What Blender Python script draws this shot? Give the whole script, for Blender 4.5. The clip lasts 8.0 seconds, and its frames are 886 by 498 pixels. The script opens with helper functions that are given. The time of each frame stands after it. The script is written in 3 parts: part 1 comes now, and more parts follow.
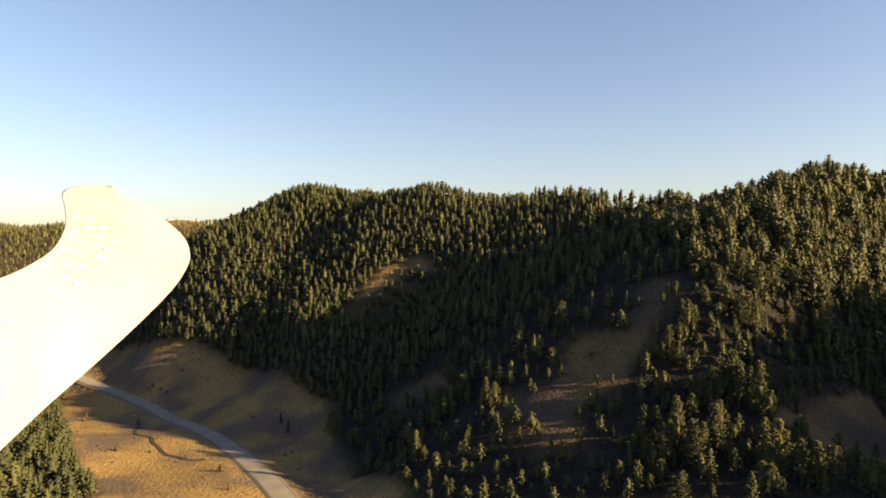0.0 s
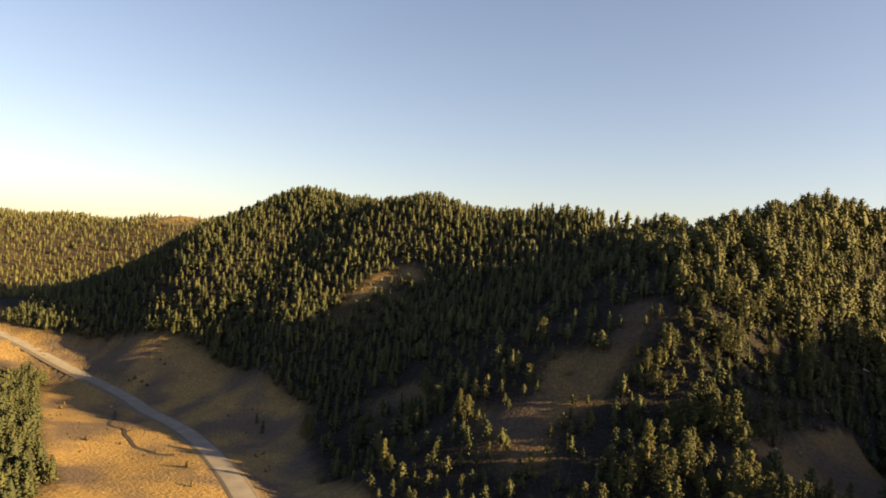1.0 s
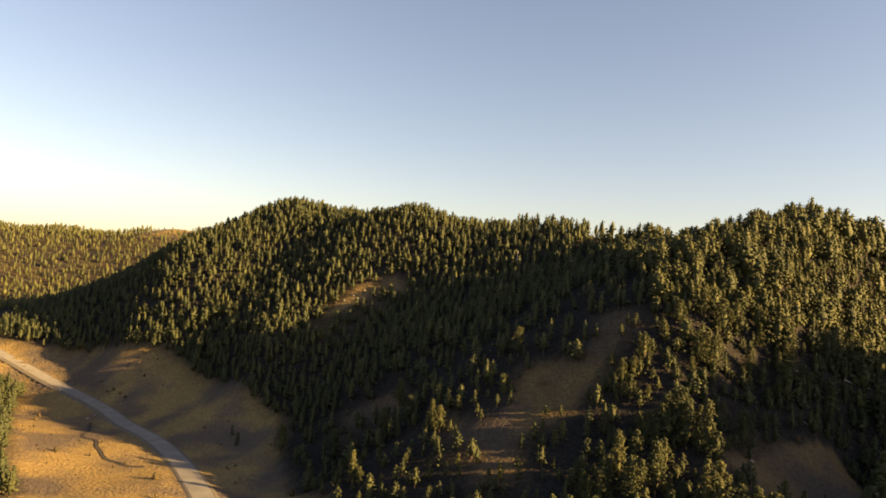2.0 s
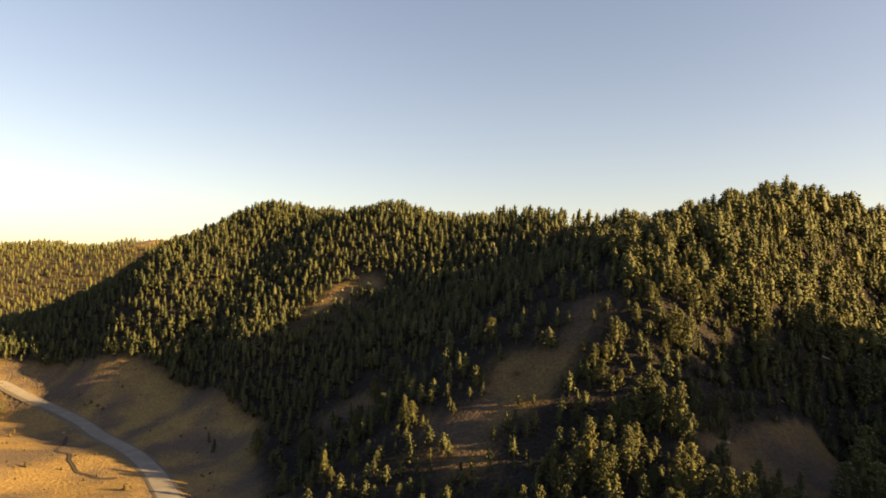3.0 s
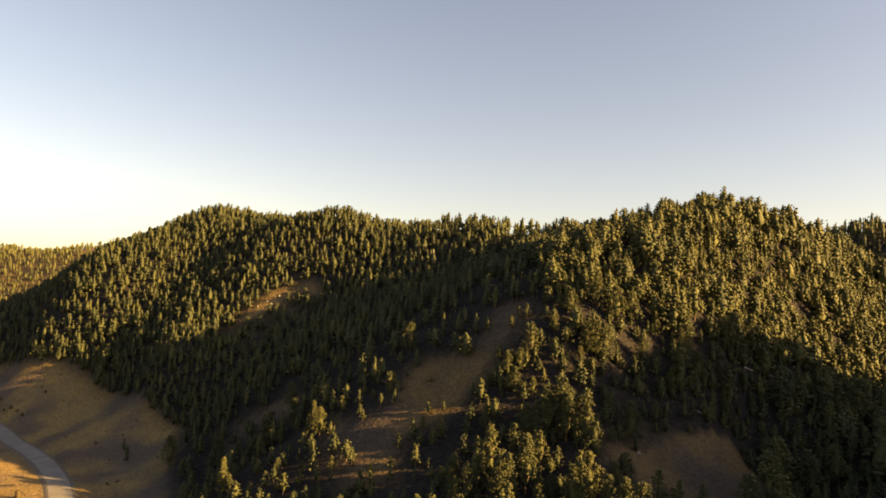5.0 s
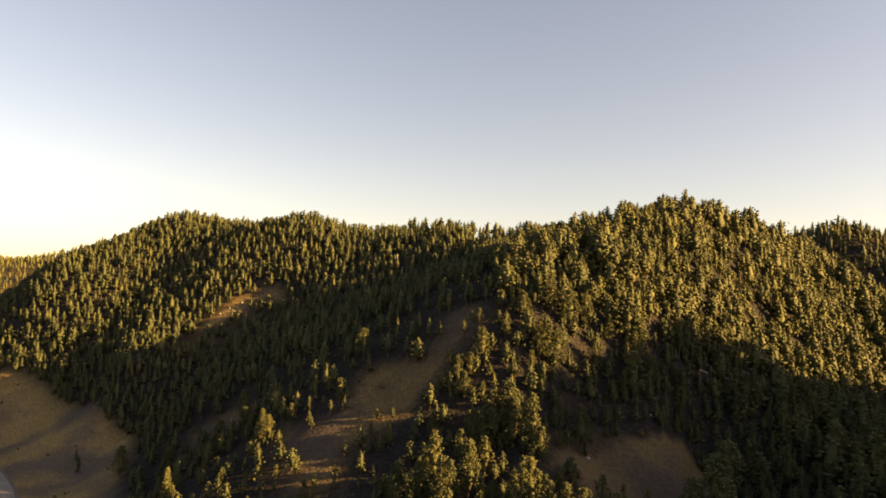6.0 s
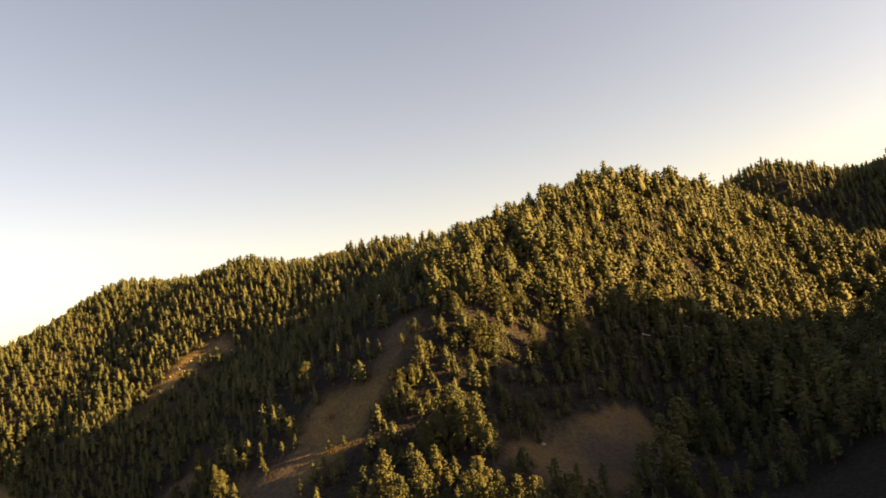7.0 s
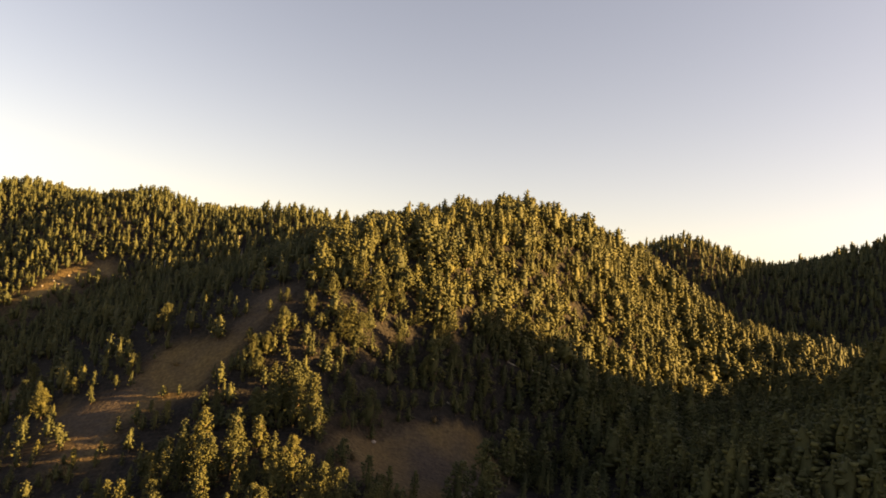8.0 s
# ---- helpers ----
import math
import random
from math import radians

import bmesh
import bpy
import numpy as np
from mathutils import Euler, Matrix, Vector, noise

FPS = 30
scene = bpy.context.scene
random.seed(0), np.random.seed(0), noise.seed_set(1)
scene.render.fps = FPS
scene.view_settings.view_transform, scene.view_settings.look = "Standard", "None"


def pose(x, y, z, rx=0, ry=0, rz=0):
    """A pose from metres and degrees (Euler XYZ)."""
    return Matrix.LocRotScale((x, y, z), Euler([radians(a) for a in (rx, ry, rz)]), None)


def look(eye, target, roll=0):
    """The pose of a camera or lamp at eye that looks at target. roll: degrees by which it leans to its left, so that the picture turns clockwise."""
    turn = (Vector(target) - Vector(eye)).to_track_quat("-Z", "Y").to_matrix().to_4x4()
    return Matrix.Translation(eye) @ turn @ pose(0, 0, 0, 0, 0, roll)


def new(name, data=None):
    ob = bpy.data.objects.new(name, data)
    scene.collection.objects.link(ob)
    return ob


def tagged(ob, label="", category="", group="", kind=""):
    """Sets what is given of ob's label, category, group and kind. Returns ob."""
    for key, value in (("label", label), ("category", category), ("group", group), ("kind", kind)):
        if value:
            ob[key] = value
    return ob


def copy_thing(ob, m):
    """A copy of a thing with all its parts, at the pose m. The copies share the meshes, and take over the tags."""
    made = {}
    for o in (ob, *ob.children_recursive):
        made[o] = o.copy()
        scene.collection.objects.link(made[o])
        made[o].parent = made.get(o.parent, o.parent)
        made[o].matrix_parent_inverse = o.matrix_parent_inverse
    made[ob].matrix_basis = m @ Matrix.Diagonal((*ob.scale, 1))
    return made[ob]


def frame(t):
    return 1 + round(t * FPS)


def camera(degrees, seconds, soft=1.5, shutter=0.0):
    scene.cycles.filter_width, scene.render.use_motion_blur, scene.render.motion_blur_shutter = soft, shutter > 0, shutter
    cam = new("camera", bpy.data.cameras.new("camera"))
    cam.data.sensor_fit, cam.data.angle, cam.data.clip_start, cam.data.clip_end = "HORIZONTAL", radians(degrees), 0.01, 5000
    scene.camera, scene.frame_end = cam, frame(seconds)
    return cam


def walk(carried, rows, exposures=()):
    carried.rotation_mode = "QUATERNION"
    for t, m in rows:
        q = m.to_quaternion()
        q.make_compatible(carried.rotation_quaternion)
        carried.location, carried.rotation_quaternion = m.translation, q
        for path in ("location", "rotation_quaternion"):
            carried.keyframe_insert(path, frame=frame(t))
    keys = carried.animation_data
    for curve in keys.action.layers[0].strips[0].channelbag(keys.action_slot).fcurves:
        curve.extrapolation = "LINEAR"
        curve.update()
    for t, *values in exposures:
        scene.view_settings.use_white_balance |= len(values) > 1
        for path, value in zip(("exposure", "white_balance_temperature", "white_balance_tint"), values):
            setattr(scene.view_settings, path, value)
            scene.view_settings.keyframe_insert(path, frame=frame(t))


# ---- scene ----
cam = camera(67.0, 8.0, 1.75)
# seconds, eye, target, roll
PATH = [
    (0.0, (0.00, -0.00, 82.00), (0.28, 100.00, 81.96), 0.02),
    (0.5, (4.89, 1.87, 81.25), (5.12, 101.87, 82.35), 2.45),
    (1.0, (9.68, 2.88, 80.09), (8.66, 102.86, 82.13), 3.64),
    (1.5, (15.13, 4.52, 78.97), (13.52, 104.42, 83.07), 4.14),
    (3.0, (31.61, 11.57, 75.34), (30.84, 111.46, 79.83), 1.14),
    (3.5, (37.12, 13.94, 73.91), (36.78, 113.86, 77.91), -0.25),
    (4.0, (43.00, 15.83, 72.79), (44.00, 115.55, 80.21), -0.02),
    (4.5, (48.85, 17.22, 71.81), (49.84, 116.98, 78.68), 1.69),
    (6.0, (67.25, 21.30, 71.16), (71.19, 120.91, 79.12), 1.75),
    (6.5, (74.46, 21.76, 70.69), (81.52, 120.71, 83.30), -6.60),
    (7.0, (82.60, 22.18, 69.50), (91.75, 121.31, 78.93), -9.96),
    (7.5, (92.22, 21.86, 68.25), (107.73, 119.97, 79.83), -2.54),
    (8.0, (100.71, 20.52, 67.25), (118.12, 118.59, 76.07), 4.89),
]
walk(cam, [(t, look(eye, target, roll)) for t, eye, target, roll in PATH],
     [(0.0, 2.05, 7000, 22), (1.0, 2.12, 7800, 24), (3.5, 2.25, 9000, 25), (8.0, 2.48, 11600, 31)])

# ---- sky and sun: low evening sun off to the right ----
SUN_AZ, SUN_EL = 108.0, 17.0      # degrees clockwise from +y; above the horizon
world = bpy.data.worlds.new("world")
scene.world = world
world.use_nodes = True
wn = world.node_tree
sky = wn.nodes.new("ShaderNodeTexSky")
sky.sky_type = "NISHITA"
sky.sun_disc = False
sky.sun_elevation, sky.sun_rotation = radians(SUN_EL), radians(SUN_AZ)
sky.air_density, sky.dust_density, sky.ozone_density = 1.0, 1.0, 1.9
wn.nodes["Background"].inputs["Strength"].default_value = 0.05
wn.links.new(sky.outputs["Color"], wn.nodes["Background"].inputs["Color"])
sun = new("sun", bpy.data.lights.new("sun", "SUN"))
sun.data.energy, sun.data.angle, sun.data.color = 4.7, radians(0.6), (1.0, 0.79, 0.37)
toward_sun = Vector((math.sin(radians(SUN_AZ)) * math.cos(radians(SUN_EL)), math.cos(radians(SUN_AZ)) * math.cos(radians(SUN_EL)), math.sin(radians(SUN_EL))))
sun.rotation_euler = toward_sun.to_track_quat("Z", "Y").to_euler()
sun.location = (600, -200, 400)


# ---- materials ----
def material(name, rough=0.9):
    m = bpy.data.materials.new(name)
    m.use_nodes = True
    b = m.node_tree.nodes["Principled BSDF"]
    b.inputs["Roughness"].default_value = rough
    b.inputs["Specular IOR Level"].default_value = 0.25
    return m, m.node_tree.nodes, m.node_tree.links, b


def ramp(nodes, links, source, stops):
    r = nodes.new("ShaderNodeValToRGB")
    while len(r.color_ramp.elements) < len(stops):
        r.color_ramp.elements.new(0.5)
    for e, (at, colour) in zip(r.color_ramp.elements, stops):
        e.position, e.color = at, (*colour, 1)
    links.new(source, r.inputs["Fac"])
    return r.outputs["Color"]


def noise_at(nodes, links, scale, detail=4.0, coord="Object", stretch=(1, 1, 1)):
    tc, mp, n = nodes.new("ShaderNodeTexCoord"), nodes.new("ShaderNodeMapping"), nodes.new("ShaderNodeTexNoise")
    mp.inputs["Scale"].default_value = stretch
    n.inputs["Scale"].default_value, n.inputs["Detail"].default_value = scale, detail
    links.new(tc.outputs[coord], mp.inputs["Vector"])
    links.new(mp.outputs["Vector"], n.inputs["Vector"])
    return n.outputs["Fac"]


def blend(nodes, links, fac, a, b, how="MIX"):
    x = nodes.new("ShaderNodeMix")
    x.data_type, x.blend_type = "RGBA", how
    if isinstance(fac, float):
        x.inputs["Factor"].default_value = fac
    else:
        links.new(fac, x.inputs["Factor"])
    for sock, v in ((x.inputs["A"], a), (x.inputs["B"], b)):
        if isinstance(v, tuple):
            sock.default_value = (*v, 1)
        else:
            links.new(v, sock)
    return x.outputs["Result"]


def relief(nodes, links, bsdf, height, strength, distance):
    bump = nodes.new("ShaderNodeBump")
    bump.inputs["Strength"].default_value, bump.inputs["Distance"].default_value = strength, distance
    links.new(height, bump.inputs["Height"])
    links.new(bump.outputs["Normal"], bsdf.inputs["Normal"])


def foliage(name, dark, mid, light, world_scale=0.09):
    m, n, l, b = material(name, 0.75)
    geo = n.new("ShaderNodeNewGeometry")
    per_tuft = ramp(n, l, geo.outputs["Random Per Island"], [(0.0, dark), (0.55, mid), (1.0, light)])
    info = n.new("ShaderNodeObjectInfo")
    pos = n.new("ShaderNodeTexNoise")
    pos.inputs["Scale"].default_value, pos.inputs["Detail"].default_value = world_scale, 2.0
    l.new(geo.outputs["Position"], pos.inputs["Vector"])
    tone = ramp(n, l, pos.outputs["Fac"], [(0.3, (0.72, 0.78, 0.78)), (0.7, (1.25, 1.15, 0.95))])
    colour = blend(n, l, 1.0, per_tuft, tone, "MULTIPLY")
    own = ramp(n, l, info.outputs["Random"], [(0.0, (0.8, 0.85, 0.85)), (1.0, (1.2, 1.15, 1.0))])
    colour = blend(n, l, 1.0, colour, own, "MULTIPLY")
    l.new(colour, b.inputs["Base Color"])
    trans = n.new("ShaderNodeBsdfTranslucent")
    l.new(colour, trans.inputs["Color"])
    mix = n.new("ShaderNodeMixShader")
    mix.inputs["Fac"].default_value = 0.16
    l.new(b.outputs["BSDF"], mix.inputs[1])
    l.new(trans.outputs["BSDF"], mix.inputs[2])
    l.new(mix.outputs["Shader"], n["Material Output"].inputs["Surface"])
    return m


NEEDLES = foliage("pine_needles", (0.050, 0.056, 0.029), (0.064, 0.069, 0.033), (0.088, 0.090, 0.040))
SHRUB = foliage("dry_brush", (0.05, 0.035, 0.025), (0.10, 0.075, 0.045), (0.16, 0.12, 0.07), 0.3)

BARK, n, l, b = material("pine_bark", 0.95)
l.new(ramp(n, l, noise_at(n, l, 3.0, 5.0, "Object", (1, 1, 0.25)), [(0.3, (0.05, 0.038, 0.03)), (0.7, (0.14, 0.098, 0.07))]), b.inputs["Base Color"])

DEADWOOD, n, l, b = material("bleached_deadwood", 0.8)
l.new(ramp(n, l, noise_at(n, l, 2.0, 4.0), [(0.3, (0.24, 0.21, 0.18)), (0.7, (0.42, 0.39, 0.35))]), b.inputs["Base Color"])

GRASS, n, l, b = material("dry_grass_ground", 1.0)
b.inputs["Specular IOR Level"].default_value = 0.05
fine = noise_at(n, l, 0.9, 8.0)
patch = noise_at(n, l, 0.035, 5.0)
streak = noise_at(n, l, 0.12, 6.0, "Object", (1, 2.6, 1))
straw = ramp(n, l, fine, [(0.25, (0.16, 0.104, 0.047)), (0.5, (0.24, 0.159, 0.068)), (0.75, (0.345, 0.236, 0.099))])
dull = ramp(n, l, fine, [(0.25, (0.085, 0.064, 0.050)), (0.75, (0.145, 0.110, 0.082))])
tan = blend(n, l, ramp(n, l, patch, [(0.42, (0, 0, 0)), (0.62, (1, 1, 1))]), straw, dull)
colour = blend(n, l, ramp(n, l, streak, [(0.6, (0, 0, 0)), (0.8, (0.4, 0.4, 0.4))]), tan, (0.05, 0.037, 0.028))
# dark floor mask: needle litter under trees, plus shade painted on other ground
litter_shade = n.new("ShaderNodeAttribute")
litter_shade.attribute_name = "litter_shade"
floor_dark = ramp(n, l, fine, [(0.3, (0.017, 0.0155, 0.0145)), (0.7, (0.037, 0.033, 0.030))])
colour = blend(n, l, litter_shade.outputs["Fac"], colour, floor_dark)
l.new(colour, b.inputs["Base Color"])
relief(n, l, b, noise_at(n, l, 0.7, 12.0, "Object", (1, 1.7, 1)), 1.0, 1.0)

ASPHALT, n, l, b = material("worn_asphalt", 0.85)
grain = ramp(n, l, noise_at(n, l, 6.0, 6.0), [(0.3, (0.155, 0.138, 0.118)), (0.7, (0.225, 0.204, 0.175))])
wear = ramp(n, l, noise_at(n, l, 0.15, 4.0), [(0.35, (0.85, 0.85, 0.85)), (0.7, (1.15, 1.15, 1.15))])
l.new(blend(n, l, 1.0, grain, wear, "MULTIPLY"), b.inputs["Base Color"])
relief(n, l, b, noise_at(n, l, 12.0, 4.0), 0.3, 0.02)

GRAVEL, n, l, b = material("gravel_shoulder", 1.0)
l.new(ramp(n, l, noise_at(n, l, 3.0, 8.0), [(0.3, (0.08, 0.065, 0.05)), (0.7, (0.17, 0.14, 0.105))]), b.inputs["Base Color"])
relief(n, l, b, noise_at(n, l, 5.0, 6.0), 0.6, 0.08)

ROCK, n, l, b = material("granite_rock", 0.9)
l.new(ramp(n, l, noise_at(n, l, 1.2, 7.0), [(0.3, (0.12, 0.1, 0.09)), (0.7, (0.38, 0.33, 0.29))]), b.inputs["Base Color"])
relief(n, l, b, noise_at(n, l, 3.0, 6.0), 0.7, 0.2)

PAINT, n, l, b = material("faded_road_paint", 0.8)
l.new(ramp(n, l, noise_at(n, l, 4.0, 5.0), [(0.4, (0.14, 0.13, 0.12)), (0.7, (0.34, 0.31, 0.26))]), b.inputs["Base Color"])
# ---- lie of the land: crest lines, flanks and floors as spot heights (x, y, z) ----
VALLEY = [(-55, 233, -5), (-76, 265, -5), (-113, 318, -5), (-165, 378, -4), (-235, 425, 0), (-77, 323, -4), (-160, 400, 9.7),
          (-206, 440, 17), (-143, 410, 23.5), (-98, 380, 18), (-56, 340, 10.5), (-18, 262, -4), (-45, 296, -3), (-30, 225, -6),
          (-122, 262, -6), (-150, 318, -7), (-165, 255, 4), (-215, 300, 8), (-30, 150, -8), (30, 190, 0), (-300, 400, 10)]
LEFT_HILL = [(-77, 380, 41), (-100, 404, 40), (-61, 400, 53), (-27, 405, 69), (-38, 403, 65), (-53, 388, 42), (-18, 395, 62),
             (-46, 375, 43), (1, 389, 66), (-6, 408, 80), (-150, 440, 63), (-93, 450, 79), (-50, 440, 95), (-173, 470, 84), (-148, 500, 101),
             (-109, 515, 125), (-58, 490, 117), (-4, 460, 121), (44, 435, 110), (-230, 470, 35), (-110, 600, 105), (0, 580, 95), (-64, 528, 118)]
HOLLOW = [(22, 371, 67), (56, 376, 83), (90, 412, 111), (125, 370, 103), (90, 338, 85), (71, 367, 85), (108, 290, 88), (49, 262, 44),
          (9, 259, 20), (-17, 260, 4), (57, 256, 42), (79, 240, 42), (30, 310, 52), (-10, 320, 34), (18, 247, 20), (42, 240, 28), (104, 250, 63),
          (89, 243, 51), (83, 234, 34)]
RIGHT_HILL = [(132, 312, 98), (157, 315, 107), (184, 325, 111), (206, 341, 116), (226, 345, 110), (138, 268, 76), (115, 256, 70),
              (120, 253, 61), (136, 255, 58), (163, 259, 52), (178, 277, 63), (177, 286, 73), (200, 310, 88), (204, 294, 62),
              (211, 297, 50), (219, 280, 38), (264, 328, 64), (266, 352, 80), (274, 324, 46), (261, 365, 104), (150, 420, 92), (240, 440, 102),
              (150, 350, 97), (176, 352, 107), (216, 368, 109), (246, 380, 106), (336, 520, 120), (300, 480, 109)]
CLEARING = [(116, 220, 28), (122, 228, 25), (135, 236, 30), (166, 251, 21), (101, 212, 28), (80, 195, 16), (94, 189, 14), (170, 228, 14),
            (193, 245, 17), (145, 242, 38), (133, 233, 32), (219, 206, 25), (263, 229, 28), (232, 158, 30), (180, 170, 12), (120, 150, 4)]
# spots at x 330-340 and 552-560 are unseen ridges, added to block the sun
FAR_RIGHT_AND_BLOCKERS = [(344, 442, 93), (333, 382, 59), (332, 366, 60), (457, 490, 115), (469, 439, 118), (476, 410, 125), (360, 458, 121),
             (427, 488, 114), (395, 400, 70), (400, 360, 55), (480, 330, 84), (640, 370, 150), (660, 290, 140), (345, 275, 46), (330, 60, 76), (330, 100, 84), (330, 120, 94), (330, 140, 105), (330, 156, 106), (330, 167, 107), (330, 178, 108), (331, 190, 108), (332, 202, 108), (333, 214, 105), (335, 228, 98), (337, 242, 84), (340, 257, 58), (400, 120, 66), (420, 180, 48), (460, 230, 58), (520, 180, 80),
             (560, 360, 160), (556, 395, 156), (552, 430, 158), (600, 480, 150), (600, 180, 85), (740, 250, 140), (560, 0, 105), (380, 10, 60), (285, 222, 34), (40, 282, 48)]
BEYOND = [(-600, 940, 109), (-565, 935, 105), (-530, 930, 113), (-480, 930, 107), (-420, 940, 108), (-350, 905, 121), (-300, 960, 106), (-660, 930, 114), (-420, 650, 30), (-340, 700, 45), (-620, 600, 70), (-800, 700, 110), (-450, 420, 40), (-700, 300, 80), (-330, 250, 45),
          (0, 900, 60), (300, 900, 80), (700, 900, 120), (-250, 0, 30), (0, -100, -10), (200, -100, 20), (0, -500, 40), (-600, -300, 60),
          (600, -400, 120), (60, 60, -8), (-120, 120, 0), (1200, 600, 150), (1200, -200, 150), (-1200, 900, 100), (-1200, 0, 90), (0, 1500, 60), (900, 1500, 90), (-900, 1500, 90)]
SPUR = [(300, 372, 87), (318, 358, 70), (333, 346, 60), (346, 336, 60), (356, 328, 60), (366, 320, 56), (377, 309, 52)]
BACK_SLOPES = [(30, 475, 106), (65, 450, 112), (15, 510, 93), (60, 500, 98), (110, 450, 95), (195, 400, 106), (160, 385, 108), (60, 404, 102)]
SPOTS = np.array(VALLEY + LEFT_HILL + HOLLOW + RIGHT_HILL + CLEARING + FAR_RIGHT_AND_BLOCKERS + BEYOND + SPUR + BACK_SLOPES, float)


def _spread(a, b):
    r2 = ((a[:, None, :] - b[None, :, :]) ** 2).sum(-1) / 1e4
    return 0.5 * r2 * np.log(r2 + 1e-9)


def _solve_land():
    p, n = SPOTS[:, :2], len(SPOTS)
    m = np.zeros((n + 3, n + 3))
    m[:n, :n] = _spread(p, p) + 0.004 * np.eye(n)
    m[:n, n] = m[n, :n] = 1
    m[:n, n + 1:] = p / 100
    m[n + 1:, :n] = p.T / 100
    return np.linalg.solve(m, np.concatenate([SPOTS[:, 2], np.zeros(3)]))


LAND = _solve_land()


def ground_height(x, y):
    """Height of the ground at arrays x, y; far out it eases to a plain."""
    x, y = np.asarray(x, float).ravel(), np.asarray(y, float).ravel()
    out = np.zeros(len(x))
    for i in range(0, len(x), 20000):
        q = np.stack([x[i:i + 20000], y[i:i + 20000]], 1)
        q = np.clip(q, (-1200, -500), (1200, 1500))
        out[i:i + 20000] = _spread(q, SPOTS[:, :2]) @ LAND[:-3] + LAND[-3] + q @ LAND[-2:] / 100
    far = np.clip((np.hypot(x, y - 300) - 1000) / 900, 0, 1)
    far = far * far * (3 - 2 * far)
    z = out * (1 - far) + 70 * far
    # small swells and hummocks
    calm = 0.35 + 0.65 * np.clip((x + 40) / 60, 0, 1)
    z += calm * (0.7 * np.sin(x / 17 + 1.3 * np.sin(y / 23)) * np.sin(y / 14 + 0.7) + 0.22 * np.sin(x / 6.1 + y / 9.7) * np.sin(y / 5.3 - x / 13))
    return z


# ---- mesh helpers ----
def mesh_of(name, verts, faces, mat, smooth=False):
    """A mesh from arrays; faces all of one size."""
    verts, faces = np.asarray(verts, np.float32).reshape(-1, 3), np.asarray(faces, np.int32)
    me, k = bpy.data.meshes.new(name), faces.shape[1]
    me.vertices.add(len(verts))
    me.vertices.foreach_set("co", verts.ravel())
    me.loops.add(faces.size)
    me.loops.foreach_set("vertex_index", faces.ravel())
    me.polygons.add(len(faces))
    me.polygons.foreach_set("loop_start", np.arange(0, faces.size, k, dtype=np.int32))
    if smooth:
        me.polygons.foreach_set("use_smooth", np.ones(len(faces), bool))
    me.update(calc_edges=True)
    me.validate()
    me.materials.append(mat)
    return me


def part(name, me, parent, label=""):
    ob = new(name, me)
    ob.parent = parent
    return tagged(ob, label)


def inside(poly, x, y):
    """Which of the points x, y lie in a closed outline."""
    odd = np.zeros(len(x), bool)
    for (ax, ay), (bx, by) in zip(poly, poly[1:] + poly[:1]):
        cross = ((ay > y) != (by > y)) & (x < (bx - ax) * (y - ay) / (by - ay + 1e-9) + ax)
        odd ^= cross
    return odd


def near_line(line, x, y):
    """Distance of the points x, y from a line of (x, y) corners."""
    best = np.full(len(x), 1e9)
    for (ax, ay), (bx, by) in zip(line, line[1:]):
        dx, dy = bx - ax, by - ay
        s = np.clip(((x - ax) * dx + (y - ay) * dy) / (dx * dx + dy * dy), 0, 1)
        best = np.minimum(best, np.hypot(x - ax - s * dx, y - ay - s * dy))
    return best


ROAD = [(-420, 500), (-330, 468), (-262, 440), (-212, 411), (-165, 374), (-137, 346), (-110, 318), (-89, 292), (-72, 264), (-61, 245), (-52, 227), (-45, 200), (-42, 170), (-38, 120), (-40, 40), (-48, -60)]
# ---- open ground between the trees ----
MEADOW = [(-300, 470), (-205, 442), (-168, 420), (-142, 412), (-112, 388), (-94, 372), (-74, 350), (-55, 336), (-50, 312), (-40, 285), (-24, 252), (-10, 232), (-2, 205),
          (-2, 150), (-20, 60), (-110, 60), (-104, 180), (-116, 232), (-142, 266), (-175, 315), (-205, 362), (-224, 405), (-300, 430)]
RIGHT_GLADE = [(110, 212), (115, 219), (124, 227), (134, 232), (150, 240), (163, 247), (168, 242), (163, 227), (148, 209), (134, 202), (119, 202)]
MID_GLADE = [(84, 269), (90, 261), (83, 256), (78, 251), (75, 247), (66, 245), (62, 243), (54, 237), (44, 234), (41, 220), (33, 226), (32, 234), (25, 247), (24, 255), (32, 246), (45, 245), (47, 254), (50, 260), (59, 260), (69, 256), (76, 259)]
GULLY = [(-31, 399), (-20, 400), (5, 391), (-12, 390), (-24, 382), (-28, 368), (-41, 373), (-56, 382), (-56, 397), (-38, 396)]
LOW_GLADE = [(-13, 299), (-1, 295), (2, 284), (-9, 288), (-20, 296), (-23, 304)]
UPPER_GLADE = [(123, 248), (127, 250)]
SCAR = [(-46, 396), (-34, 402), (-22, 404), (-10, 402)]


